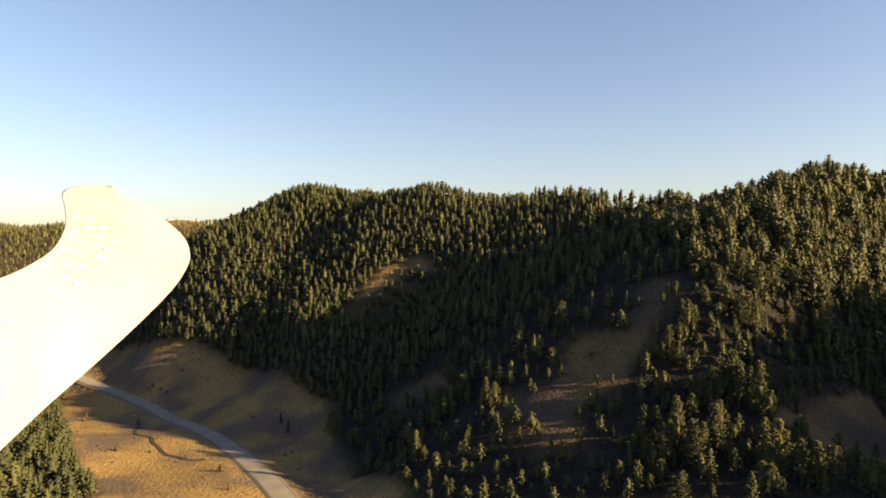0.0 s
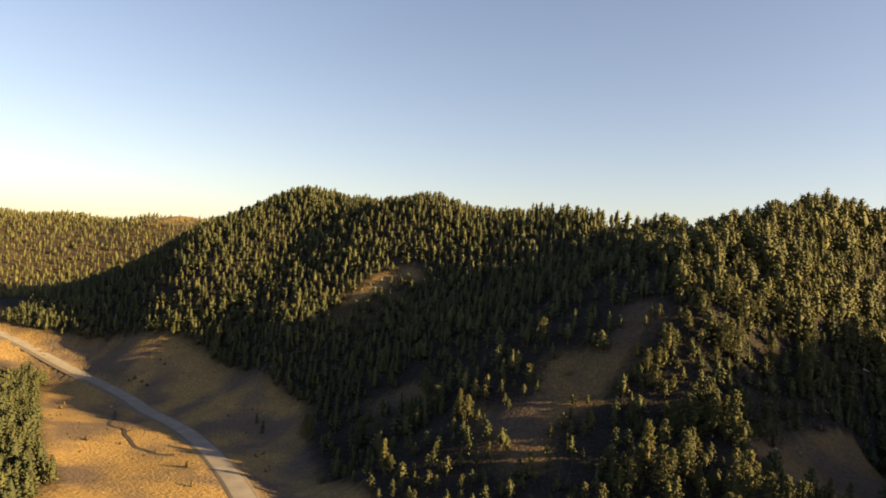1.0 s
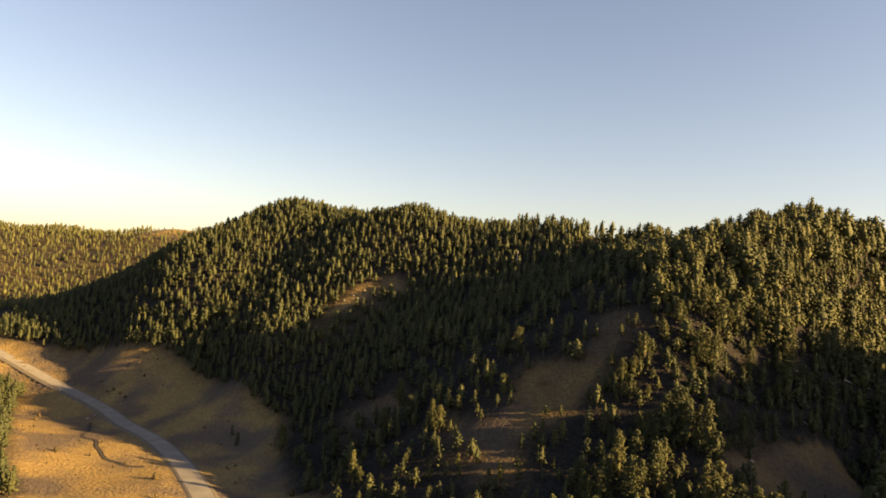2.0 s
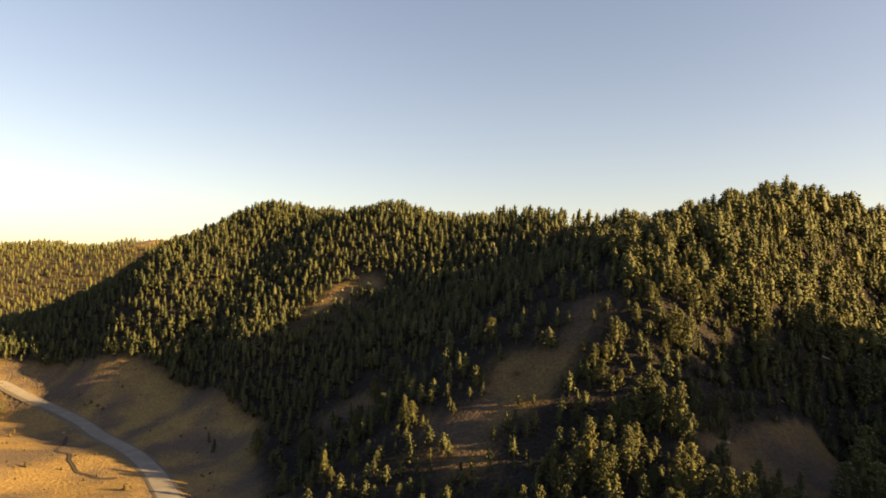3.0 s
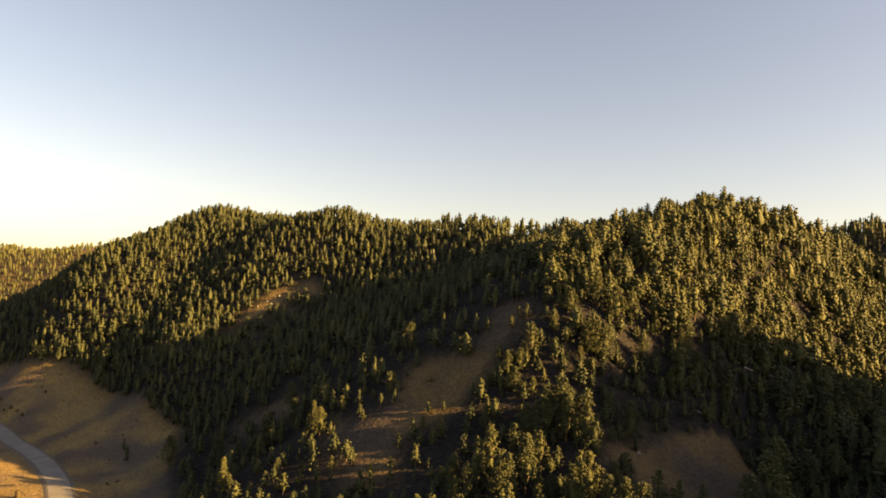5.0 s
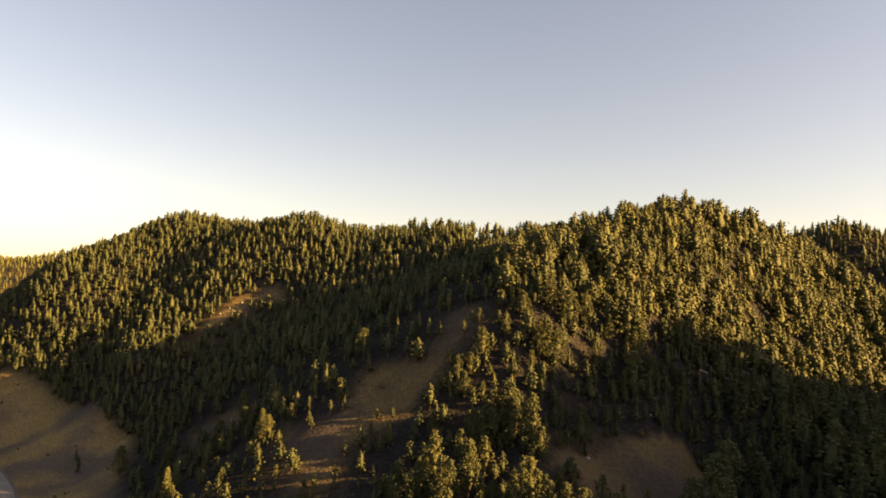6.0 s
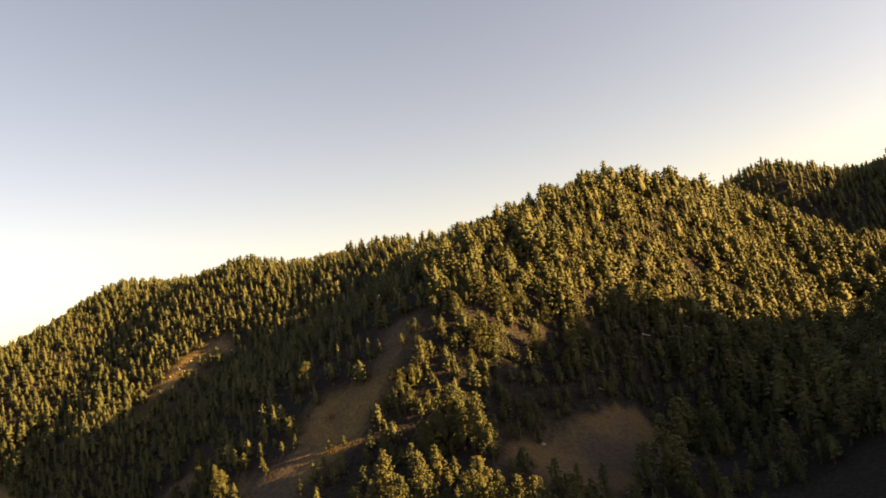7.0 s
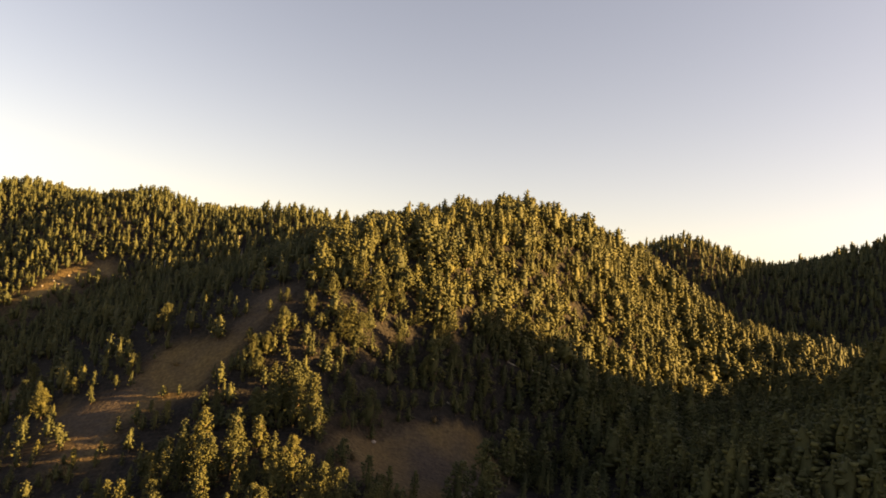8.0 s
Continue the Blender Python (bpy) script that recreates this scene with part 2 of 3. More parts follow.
def wooded(x, y):
    uneven = 1 + 0.45 * np.sin(x / 4.3 + 2 * np.sin(y / 6.1)) * np.sin(y / 3.7 + x / 9.0)
    wx, wy = x + 2 * np.sin(y / 5.3) * uneven, y + 1.6 * np.sin(x / 4.7)
    open_here = inside(MEADOW, x + 3 * uneven, y + 2 * uneven) | inside(RIGHT_GLADE, x + 2 * uneven, y) | inside(MID_GLADE, wx, wy)
    open_here |= inside(GULLY, wx, wy) & (uneven < 1.12) | inside(LOW_GLADE, wx, wy)
    open_here |= (near_line(UPPER_GLADE, x, y) < 3.0) | (near_line(SCAR, x, y) < 3.4 * uneven) | (near_line(ROAD, x, y) < 9)
    open_here |= np.hypot(x + 350, (y - 905) * 0.7) < 34
    return ~open_here



def smooth_line(line, per=8):
    p = [Vector((*a, 0)) for a in line]
    out = []
    for a, b, c, d in zip([p[0]] + p, p, p[1:], p[2:] + [p[-1]]):
        for k in range(per):
            t = k / per
            out.append(0.5 * (2 * b + (c - a) * t + (2 * a - 5 * b + 4 * c - d) * t * t + (3 * b - a - 3 * c + d) * t ** 3))
    return np.array([(v.x, v.y) for v in out + [p[-1]]])


road_line = smooth_line(ROAD)
road_bed = np.convolve(np.pad(ground_height(road_line[:, 0], road_line[:, 1]), 6, "edge"), np.ones(13) / 13, "valid")

# ---- the ground: one sheet to the horizon, fine where the camera looks ----
def steps(*spans):
    return np.concatenate([np.arange(a, b, s) for a, b, s in spans] + [[spans[-1][1]]])


gx = steps((-4600, -1300, 300), (-1300, -420, 22), (-420, -240, 6), (-240, 240, 2.6), (240, 520, 5), (520, 1300, 26), (1300, 4600, 300))
gy = steps((-4300, -600, 300), (-600, 120, 24), (120, 200, 5), (200, 430, 2.6), (430, 560, 5), (560, 1400, 20), (1400, 4700, 300))
X, Y = np.meshgrid(gx, gy)
Z = ground_height(X, Y)
# the road's cut and bank
X, Y = X.ravel(), Y.ravel()
for k in np.where((X > -430) & (X < -20) & (Y > -70) & (Y < 510))[0]:
    d = np.hypot(road_line[:, 0] - X[k], road_line[:, 1] - Y[k])
    j = int(d.argmin())
    w = min(1.0, max(0.0, (11.0 - d[j]) / 6.0))
    Z[k] += (road_bed[j] - 0.12 - Z[k]) * w * w * (3 - 2 * w)
nx, ny = len(gx), len(gy)
i = (np.arange(ny - 1)[:, None] * nx + np.arange(nx - 1)[None, :]).ravel()
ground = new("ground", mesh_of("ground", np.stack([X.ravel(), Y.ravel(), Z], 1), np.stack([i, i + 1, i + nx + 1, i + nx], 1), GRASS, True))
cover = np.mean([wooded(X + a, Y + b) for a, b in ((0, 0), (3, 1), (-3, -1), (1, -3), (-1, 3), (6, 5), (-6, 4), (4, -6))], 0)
# open glades, right slope and gully darkened too: shade put into the colour
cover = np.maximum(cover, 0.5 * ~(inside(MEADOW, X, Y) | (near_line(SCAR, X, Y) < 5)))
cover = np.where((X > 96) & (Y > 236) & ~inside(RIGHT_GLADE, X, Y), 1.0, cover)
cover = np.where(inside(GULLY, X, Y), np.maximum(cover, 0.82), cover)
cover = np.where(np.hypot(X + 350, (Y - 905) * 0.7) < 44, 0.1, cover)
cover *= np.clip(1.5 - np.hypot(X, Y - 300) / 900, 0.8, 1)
ground.data.attributes.new("litter_shade", "FLOAT", "POINT").data.foreach_set("value", cover.astype(np.float32))
tagged(ground, "dry tan grass over rolling foothills", "ground", kind="structure")

# ---- the road: a long bend through the valley ----


def ribbon(line, offsets, lifts, bed=None):
    """Cross-sections along a line on the ground: side offsets and heights over the bed."""
    d = np.gradient(line, axis=0)
    d /= np.linalg.norm(d, axis=1)[:, None]
    side = np.stack([d[:, 1], -d[:, 0]], 1)
    if bed is None:
        bed = ground_height(line[:, 0], line[:, 1])
    v = np.stack([np.concatenate([line + side * o, (bed + h)[:, None]], 1) for o, h in zip(offsets, lifts)], 1)
    n, k = len(line), len(offsets)
    i = (np.arange(n - 1)[:, None] * k + np.arange(k - 1)[None, :]).ravel()
    return v.reshape(-1, 3), np.stack([i, i + 1, i + k + 1, i + k], 1)


road = new("road", mesh_of("road", *ribbon(road_line, [-6.2, -4.7, -4.0, 0, 4.0, 4.7, 6.2], [-0.5, 0.1, 0.2, 0.26, 0.2, 0.1, -0.5], road_bed), GRAVEL, True))
tagged(road, "gravel-edged road embankment bending through the valley", "road", kind="structure")
part("asphalt", mesh_of("asphalt", *ribbon(road_line, [-3.7, 0, 3.7], [0.26, 0.34, 0.26], road_bed), ASPHALT, True), road, "worn grey asphalt")
for o in (-3.5, 3.5):
    part("edge_line", mesh_of("edge_line", *ribbon(road_line, [o - 0.06, o + 0.06], [0.275, 0.275], road_bed), PAINT), road)

# ---- trees ----
rng = np.random.default_rng(7)


def crown_arrays(h, width, tufts, blades, ragged=0.32, base=0.16, full=0.5, spray=1.0):
    """A pine's crown as many small needle sprays: triangles in loose tufts on whorled boughs."""
    k = np.arange(tufts)
    u = (k + rng.random(tufts)) / tufts
    u = base + (1 - base) * u ** 0.85
    prof = np.clip((1 - u) / (1 - base), 0, 1) ** full * np.clip((u - base) / 0.12 + 0.35, 0, 1)
    lobes = 1 + ragged * np.sin(5 * u * 6.3 + rng.random() * 6) * 0.5
    ang = k * 2.39996 + rng.normal(0, 0.35, tufts)
    side = 1 + 0.25 * np.sin(ang + rng.random() * 6) + rng.normal(0, ragged, tufts)
    rad = width / 2 * (prof + 0.03) * lobes * np.clip(side, 0.3, 1.5) * np.sqrt(rng.uniform(0.35, 1.0, tufts))
    c = np.stack([rad * np.cos(ang), rad * np.sin(ang), u * h - 0.06 * rad], 1)
    size = spray * (0.07 * h + 0.075 * width) * rng.uniform(0.7, 1.25, tufts)
    c = np.repeat(c, blades, 0)
    s = np.repeat(size, blades)[:, None]
    mid = c + rng.normal(0, 0.42, (len(c), 3)) * s
    a, b = rng.normal(0, 1, (len(c), 3)), rng.normal(0, 1, (len(c), 3))
    a[:, 2] *= 0.6
    b[:, 2] *= 0.6
    a *= s / np.linalg.norm(a, axis=1)[:, None]
    b *= 0.75 * s / np.linalg.norm(b, axis=1)[:, None]
    v = np.stack([mid - 0.5 * a - 0.3 * b, mid + 0.6 * a, mid + 0.6 * b - 0.2 * a], 1)
    return v.reshape(-1, 3)


OCTA = np.array([(1, 0, 0), (-1, 0, 0), (0, 1, 0), (0, -1, 0), (0, 0, 1), (0, 0, -1)], float)
OCTA_FACES = np.array([(0, 2, 4), (2, 1, 4), (1, 3, 4), (3, 0, 4), (2, 0, 5), (1, 2, 5), (3, 1, 5), (0, 3, 5)])


def puffed_crown(h, width, base, full, puffs=24, tufts=6, blades=2, grain=0.036):
    """A near pine's crown: boughs of small needle tufts, each tuft a jagged lump with loose sprays."""
    k = np.arange(puffs)
    u = base + (1 - base) * ((k + 0.5) / puffs) ** 0.8
    prof = np.clip((1 - u) / (1 - base), 0, 1) ** full * np.clip((u - base) / 0.15 + 0.45, 0, 1)
    ang = k * 2.39996 + rng.normal(0, 0.4, puffs)
    rad = width / 2 * prof * rng.uniform(0.45, 1.0, puffs)
    c = np.stack([rad * np.cos(ang), rad * np.sin(ang), np.minimum(u * h, 0.97 * h)], 1)
    r = (0.025 + 0.13 * width * (0.25 + prof)) * rng.uniform(0.6, 1.25, puffs) * h
    d = rng.normal(0, 1, (puffs, tufts, 3))
    d /= np.linalg.norm(d, axis=-1)[..., None]
    d[..., 2] = d[..., 2] * 0.7 + 0.1
    t = (c[:, None] + d * (r[:, None] * rng.uniform(0.45, 1.0, (puffs, tufts)))[..., None]).reshape(-1, 3)
    n = len(t)
    size = grain * h * rng.uniform(0.6, 1.35, n)
    axes = np.linalg.qr(rng.normal(0, 1, (n, 3, 3)))[0]
    lump = np.einsum("vk,nkj->nvj", OCTA, axes) * rng.uniform(0.55, 1.35, (n, 6, 1)) * size[:, None, None] * (1.15, 1.15, 0.8) + t[:, None]
    lump_faces = (OCTA_FACES[None] + 6 * np.arange(n)[:, None, None]).reshape(-1, 3)
    t = np.repeat(t, blades, 0)
    s = 1.25 * grain * h * rng.uniform(0.7, 1.3, len(t))[:, None]
    mid = t + rng.normal(0, 0.6, t.shape) * s
    a, b = rng.normal(0, 1, t.shape), rng.normal(0, 1, t.shape)
    a *= s / np.linalg.norm(a, axis=1)[:, None]
    b *= 0.45 * s / np.linalg.norm(b, axis=1)[:, None]
    spray = np.stack([mid - 0.5 * a - 0.3 * b, mid + 0.6 * a, mid + 0.6 * b - 0.2 * a], 1).reshape(-1, 3)
    v, f = core_arrays(h, width * 0.55, base, full, 5, 6)
    n1, n2 = len(v), len(v) + 6 * n
    return np.concatenate([v, lump.reshape(-1, 3), spray]), np.concatenate([f, lump_faces + n1, triangles(len(spray) // 3) + n2])


def trunk_arrays(h, r, sides=7, rings=5, lean=0.02):
    z = np.linspace(-0.06, 0.95, rings)
    a = np.arange(sides) * 2 * np.pi / sides
    rr = r * (1 - 0.88 * np.clip(z, 0, 1)) * np.where(z < 0.03, 1.35, 1.0)
    off = lean * h * np.sin(z * 3)
    v = np.stack([np.stack([rr[k] * np.cos(a) + off[k], rr[k] * np.sin(a), np.full(sides, z[k] * h)], 1) for k in range(rings)])
    q = [(k * sides + j, k * sides + (j + 1) % sides, (k + 1) * sides + (j + 1) % sides, (k + 1) * sides + j) for k in range(rings - 1) for j in range(sides)]
    return v.reshape(-1, 3), np.array(q)


def triangles(n):
    return np.arange(n * 3).reshape(n, 3)


def core_arrays(h, width, base, full, rings=5, sides=7):
    """The dense heart of a crown: a lumpy cone."""
    u = base + (1 - base) * np.linspace(0, 1, rings) ** 0.9
    prof = 0.6 * np.clip((1 - u) / (1 - base), 0, 1) ** full * np.clip((u - base) / 0.1 + 0.3, 0, 1) + 0.01
    a = np.arange(sides) * 2 * np.pi / sides
    r = width / 2 * prof[:, None] * rng.uniform(0.6, 1.4, (rings, sides))
    z = u[:, None] * h + rng.normal(0, 0.025 * h, (rings, sides))
    a = a[None] + rng.normal(0, 0.2, (rings, sides))
    v = np.stack([r * np.cos(a), r * np.sin(a), z], -1).reshape(-1, 3)
    f = []
    for k in range(rings - 1):
        for j in range(sides):
            p, q = k * sides + j, k * sides + (j + 1) % sides
            f += [(p, q, q + sides), (p, q + sides, p + sides)]
    f += [(0, j + 1, j) for j in range(1, sides - 1)]
    return v, np.array(f)


def tree_crown(w, lo, full, tufts, blades, rings=5, sides=7):
    """Heart and needle sprays together: vertices and triangles of a crown of unit height."""
    v, f = core_arrays(1.0, w, lo, full, rings, sides)
    b = crown_arrays(1.0, w, tufts, blades, base=lo, full=full)
    return np.concatenate([v, b]), np.concatenate([f, triangles(len(b) // 3) + len(v)])


def lumped_crown(w, lo, full, lumps, sprays):
    """A farther pine's crown: jagged lumps of foliage round a dense heart, with loose sprays between."""
    v, f = core_arrays(1.0, w * 0.8, lo, full, 5 if lumps > 8 else 4, 6 if lumps > 8 else 5)
    k = np.arange(lumps)
    u = lo + 0.06 + (0.9 - lo) * ((k + rng.uniform(0.2, 0.8, lumps)) / lumps) ** 0.85
    prof = np.clip((1 - u) / (1 - lo), 0.05, 1) ** full
    ang = k * 2.39996 + rng.normal(0, 0.4, lumps)
    rad = w / 2 * prof * rng.uniform(0.6, 1.0, lumps)
    c = np.stack([rad * np.cos(ang), rad * np.sin(ang), u], 1)
    size = (0.026 + 0.10 * w * prof) * rng.uniform(0.7, 1.35, lumps) * min(1.0, (20 / lumps) ** 0.4)
    axes = np.linalg.qr(rng.normal(0, 1, (lumps, 3, 3)))[0]
    o = np.einsum("vk,nkj->nvj", OCTA, axes) * rng.uniform(0.4, 1.5, (lumps, 6, 1)) * size[:, None, None] * (1.1, 1.1, 0.85) + c[:, None]
    of = (OCTA_FACES[None] + 6 * k[:, None, None]).reshape(-1, 3)
    b = crown_arrays(1.0, w * 1.08, sprays, 1, base=lo, full=full, spray=0.6 * min(1.0, (30 / sprays) ** 0.4))
    n1, n2 = len(v), len(v) + 6 * lumps
    return np.concatenate([v, o.reshape(-1, 3), b]), np.concatenate([f, of + n1, triangles(len(b) // 3) + n2])


def limbed_trunk(h, r, width, sides=7, rings=9):
    """A tapered trunk whose limbs grow out of its rings."""
    v, q = trunk_arrays(h, r, sides, rings)
    f = [t for a, b, c, d in q for t in ((a, b, c), (a, c, d))]
    v = [tuple(p) for p in v]
    for k in range(2, rings - 1):
        for j in (k % sides, (k * 3 + 2) % sides):
            a, b, c = k * sides + j, k * sides + (j + 1) % sides, (k + 1) * sides + j
            ang = (j + 0.5) * 2 * math.pi / sides
            out = width * 0.27 * (1 - 0.75 * k / rings)
            v.append((out * math.cos(ang), out * math.sin(ang), v[c][2] + 0.03 * h))
            f += [(a, b, len(v) - 1), (b, c, len(v) - 1), (c, a, len(v) - 1)]
    return np.array(v), np.array(f)


# forms of pine of unit height: slim young ones, full old ones, broad ones
FORMS = [(0.50, 0.08, 0.70), (0.54, 0.07, 0.62), (0.58, 0.12, 0.56), (0.62, 0.16, 0.50), (0.62, 0.10, 0.62), (0.52, 0.16, 0.60), (0.66, 0.15, 0.48), (0.46, 0.06, 0.78)]

def scatter(x0, x1, y0, y1, step, keep=1.0):
    """Trees on a shaken grid inside a block, on wooded ground."""
    xs, ys = np.meshgrid(np.arange(x0, x1, step), np.arange(y0, y1, step))
    x = xs.ravel() + rng.uniform(-0.48, 0.48, xs.size) * step
    y = ys.ravel() + rng.uniform(-0.48, 0.48, xs.size) * step
    ok = wooded(x, y) & (rng.random(len(x)) < keep)
    return x[ok], y[ok]


def forest(name, label, x, y, h, lumps, sprays, girth=1.0):
    """Many trees in one mesh."""
    protos = [lumped_crown(w, lo, f, lumps, sprays) for w, lo, f in FORMS * 2]
    tv, tf = trunk_arrays(1.0, 0.02, 4, 2)
    tf = np.concatenate([tf[:, [0, 1, 2]], tf[:, [0, 2, 3]]])
    z = ground_height(x, y)
    kind = rng.integers(0, len(protos), len(x))
    turn = rng.uniform(0, 6.283, len(x))
    wide = girth * rng.uniform(0.85, 1.25, len(x))
    vs, fs, at = [], [], 0
    for j in range(len(x)):
        v, f = protos[kind[j]]
        c, s, k = math.cos(turn[j]) * h[j] * wide[j], math.sin(turn[j]) * h[j] * wide[j], h[j]
        vs.append(np.stack([v[:, 0] * c - v[:, 1] * s + x[j], v[:, 0] * s + v[:, 1] * c + y[j], v[:, 2] * k + z[j]], 1))
        fs.append(f + at)
        at += len(v)
    ob = new(name, mesh_of(name, np.concatenate(vs), np.concatenate(fs), NEEDLES, True))
    tagged(ob, label, "forest", kind="stuff")
    base = np.stack([x, y, z], 1)[:, None, :]
    tv = (tv[None] * np.stack([h, h, h], 1)[:, None, :] + base).reshape(-1, 3)
    tf = (tf[None] + (np.arange(len(x)) * 8)[:, None, None]).reshape(-1, 3)
    tagged(part("trunks", mesh_of("trunks", tv, tf, BARK), ob), kind="stuff")
    return ob


def heights(n, mean, spread=0.22):
    return mean * np.clip(rng.normal(1, spread, n), 0.45, 1.6)


# left hill
x, y = scatter(-300, 60, 330, 545, 3.6)
m = (x < 20 + (y - 330) * 0.35) & (ground_height(x, y) > 6)
x, y = x[m], y[m]
forest("left_hill_forest", "sunlit dark green pine forest covering a rounded hill", x, y, heights(len(x), 6.6, 0.22), 9, 15, 1.15)
# hollow between the hills, thinner and lower towards the meadow
x, y = scatter(-55, 130, 262, 480, 4.0)
m = ((x >= 20 + (y - 330) * 0.35) & (y >= 330) | (y < 330) & (x > -52 + (330 - y) * 0.3)) & (x < 100)
m &= (rng.random(len(x)) < np.where(y < 310, 0.55, 1.0))
x, y = x[m], y[m]
forest("hollow_forest", "shaded pine forest filling a hollow between two hills", x, y, heights(len(x), 7.2, 0.25), 12, 18, 1.05)
# right hill: large pines, well apart
x, y = scatter(100, 345, 262, 400, 4.0)
m = y < 372 + np.clip(x - 240, 0, 60)
x, y = x[m], y[m]
forest("right_hill_forest", "pine forest on a steep hill with lit tree tops", x, y, heights(len(x), 9.8, 0.16) * rng.choice([0.55, 0.8, 1.0, 1.12], len(x)) * (1 + np.clip((x - 200) / 400, 0, 0.25)), 30, 40, 1.2)
x, y = scatter(345, 620, 290, 600, 7.4)
x2, y2 = scatter(345, 500, 380, 500, 5.4)
x3, y3 = scatter(345, 425, 285, 380, 4.8)
x, y = np.concatenate([x, x2, x3]), np.concatenate([y, y2, y3])
forest("far_ridge_forest", "backlit dark pine forest on a farther ridge", x, y, heights(len(x), 9.0), 8, 14)
x, y = scatter(100, 345, 372, 580, 8.5)
forest("back_slope_forest", "pine forest behind the hill crest", x, y, heights(len(x), 7.5), 6, 8)
x, y = scatter(204, 350, 150, 266, 5.0)
forest("slope_forest", "low-lit pine forest on a slope by the glade", x, y, heights(len(x), 10.5, 0.26), 20, 30, 1.15)
x, y = scatter(-45, 204, 186, 264, 4.6, 0.6)
m = (x > -50 + (262 - y) * 0.9) & (rng.random(len(x)) < np.where(x > 60, 0.75, 1.0))
x2, y2 = scatter(98, 204, 234, 270, 3.5, 0.85)
x3, y3 = scatter(68, 114, 220, 248, 5.0, 0.8)
x, y = np.concatenate([x[m], x2, x3]), np.concatenate([y[m], y2, y3])
forest("young_pine_growth", "young pines and dark undergrowth on the shaded lower slope", x, y, np.where(x < 60, heights(len(x), 4.8, 0.3), np.where((y > 234) | (x < 114) & (y > 220), heights(len(x), 5.8, 0.3), heights(len(x), 5.0, 0.3))), 22, 32, 1.1)
x, y = scatter(-240, -105, 180, 420, 4.7)
forest("roadside_forest", "pine forest at the edge of a valley meadow", x, y, heights(len(x), 8.6, 0.2), 22, 32, 1.15)
x, y = scatter(-900, -250, 480, 1100, 18.0)
x2, y2 = scatter(-720, -250, 540, 960, 7.2)
m = (x > -720) & (x < -250) & (y < 960)
x, y = x[~m], y[~m]
x, y = np.concatenate([x, x2]), np.concatenate([y, y2])
forest("distant_forest", "hazy pine forest on distant hills", x, y, heights(len(x), 7.0, 0.2), 3, 5, 1.2)

# ---- single pines on the near slopes ----
BIG, SMALL = [], []
for kit, crown in ((BIG, dict(puffs=48, tufts=11, blades=3, grain=0.021)), (SMALL, dict(puffs=28, tufts=8, blades=2, grain=0.032))):
    for w, lo, f in FORMS:
        tree = new("pine_tree")
        part("crown", mesh_of("crown", *puffed_crown(1.0, w * 1.08, lo, f, **crown), NEEDLES, True), tree)
        part("trunk", mesh_of("trunk", *limbed_trunk(1.0, 0.018, w), BARK), tree)
        tagged(tree, "ponderosa pine with ragged olive green crown on a slope", "pine tree", "pines on the near slope")
        kit.append(tree)


def plant(x, y, h, form=None, label="", kit=SMALL):
    k = int(rng.integers(0, len(kit))) if form is None else form
    z = float(ground_height([x], [y])[0])
    t = copy_thing(kit[k], pose(x, y, z, 0, 0, float(rng.uniform(0, 360))))
    t.scale = (h, h, h)
    if label:
        tagged(t, label)
    return t


# (x, y, height)
LIT_PINES = [(102.0, 214.0, 17.4), (92.0, 221.0, 16.4), (96.0, 221.0, 17.3), (97.0, 218.0, 14.3), (119.0, 228.0, 13.3), (138.0, 244.0, 9.4), (149.0, 250.0, 10.7), (159.0, 256.0, 6.6), (83.0, 202.0, 16.0), (78.0, 199.0, 13.8), (76.0, 199.0, 12.3), (74.0, 210.0, 15.8), (70.0, 205.0, 13.0), (96.0, 193.0, 13.2), (98.0, 194.0, 15.0), (94.0, 193.0, 12.9), (89.0, 197.0, 7.8), (86.0, 199.0, 8.6), (86.0, 222.0, 11.5), (63.0, 206.0, 9.5), (74.0, 229.0, 8.8), (-9.0, 241.0, 11.6), (-22.0, 280.0, 14.3), (-1.0, 268.0, 13.0), (8.0, 266.0, 11.2), (17.0, 254.0, 10.9), (20.0, 250.0, 9.7), (3.0, 286.0, 11.6), (-48.0, 300.0, 12.7)]
GLADE_PINES = [(102.0, 189.0, 12.9), (106.0, 188.0, 13.0), (110.0, 187.0, 12.5), (90.0, 187.0, 9.5), (92.0, 186.0, 9.2), (119.0, 184.0, 11.5), (122.0, 184.0, 10.1), (150.0, 194.0, 9.9), (180.0, 245.0, 10.2), (67.0, 202.0, 11.2), (64.0, 202.0, 9.6)]
SLOPE_PINES = [(115.0, 256.0, 12.9), (121.0, 254.0, 14.4), (105.0, 253.0, 9.2), (136.0, 256.0, 9.1), (109.0, 244.0, 12.2), (112.0, 244.0, 14.2), (115.0, 244.0, 12.8), (106.0, 241.0, 6.2), (129.0, 248.0, 11.4), (144.0, 253.0, 10.6), (147.0, 254.0, 9.7), (163.0, 261.0, 13.7), (175.0, 269.0, 11.6), (182.0, 274.0, 12.2), (189.0, 278.0, 11.3), (90.0, 244.0, 10.8), (86.0, 241.0, 8.4), (82.0, 241.0, 9.7), (84.0, 237.0, 9.5), (100.0, 262.0, 7.0), (49.0, 271.0, 11.5), (146.0, 263.0, 8.5), (128.0, 258.0, 10.5)]
taken = np.array([p[:2] for p in LIT_PINES + GLADE_PINES + SLOPE_PINES])
for a, b, c in LIT_PINES + GLADE_PINES + SLOPE_PINES:
    plant(a, b, c, None, "tall ponderosa pine with evening sun on its crown", BIG)
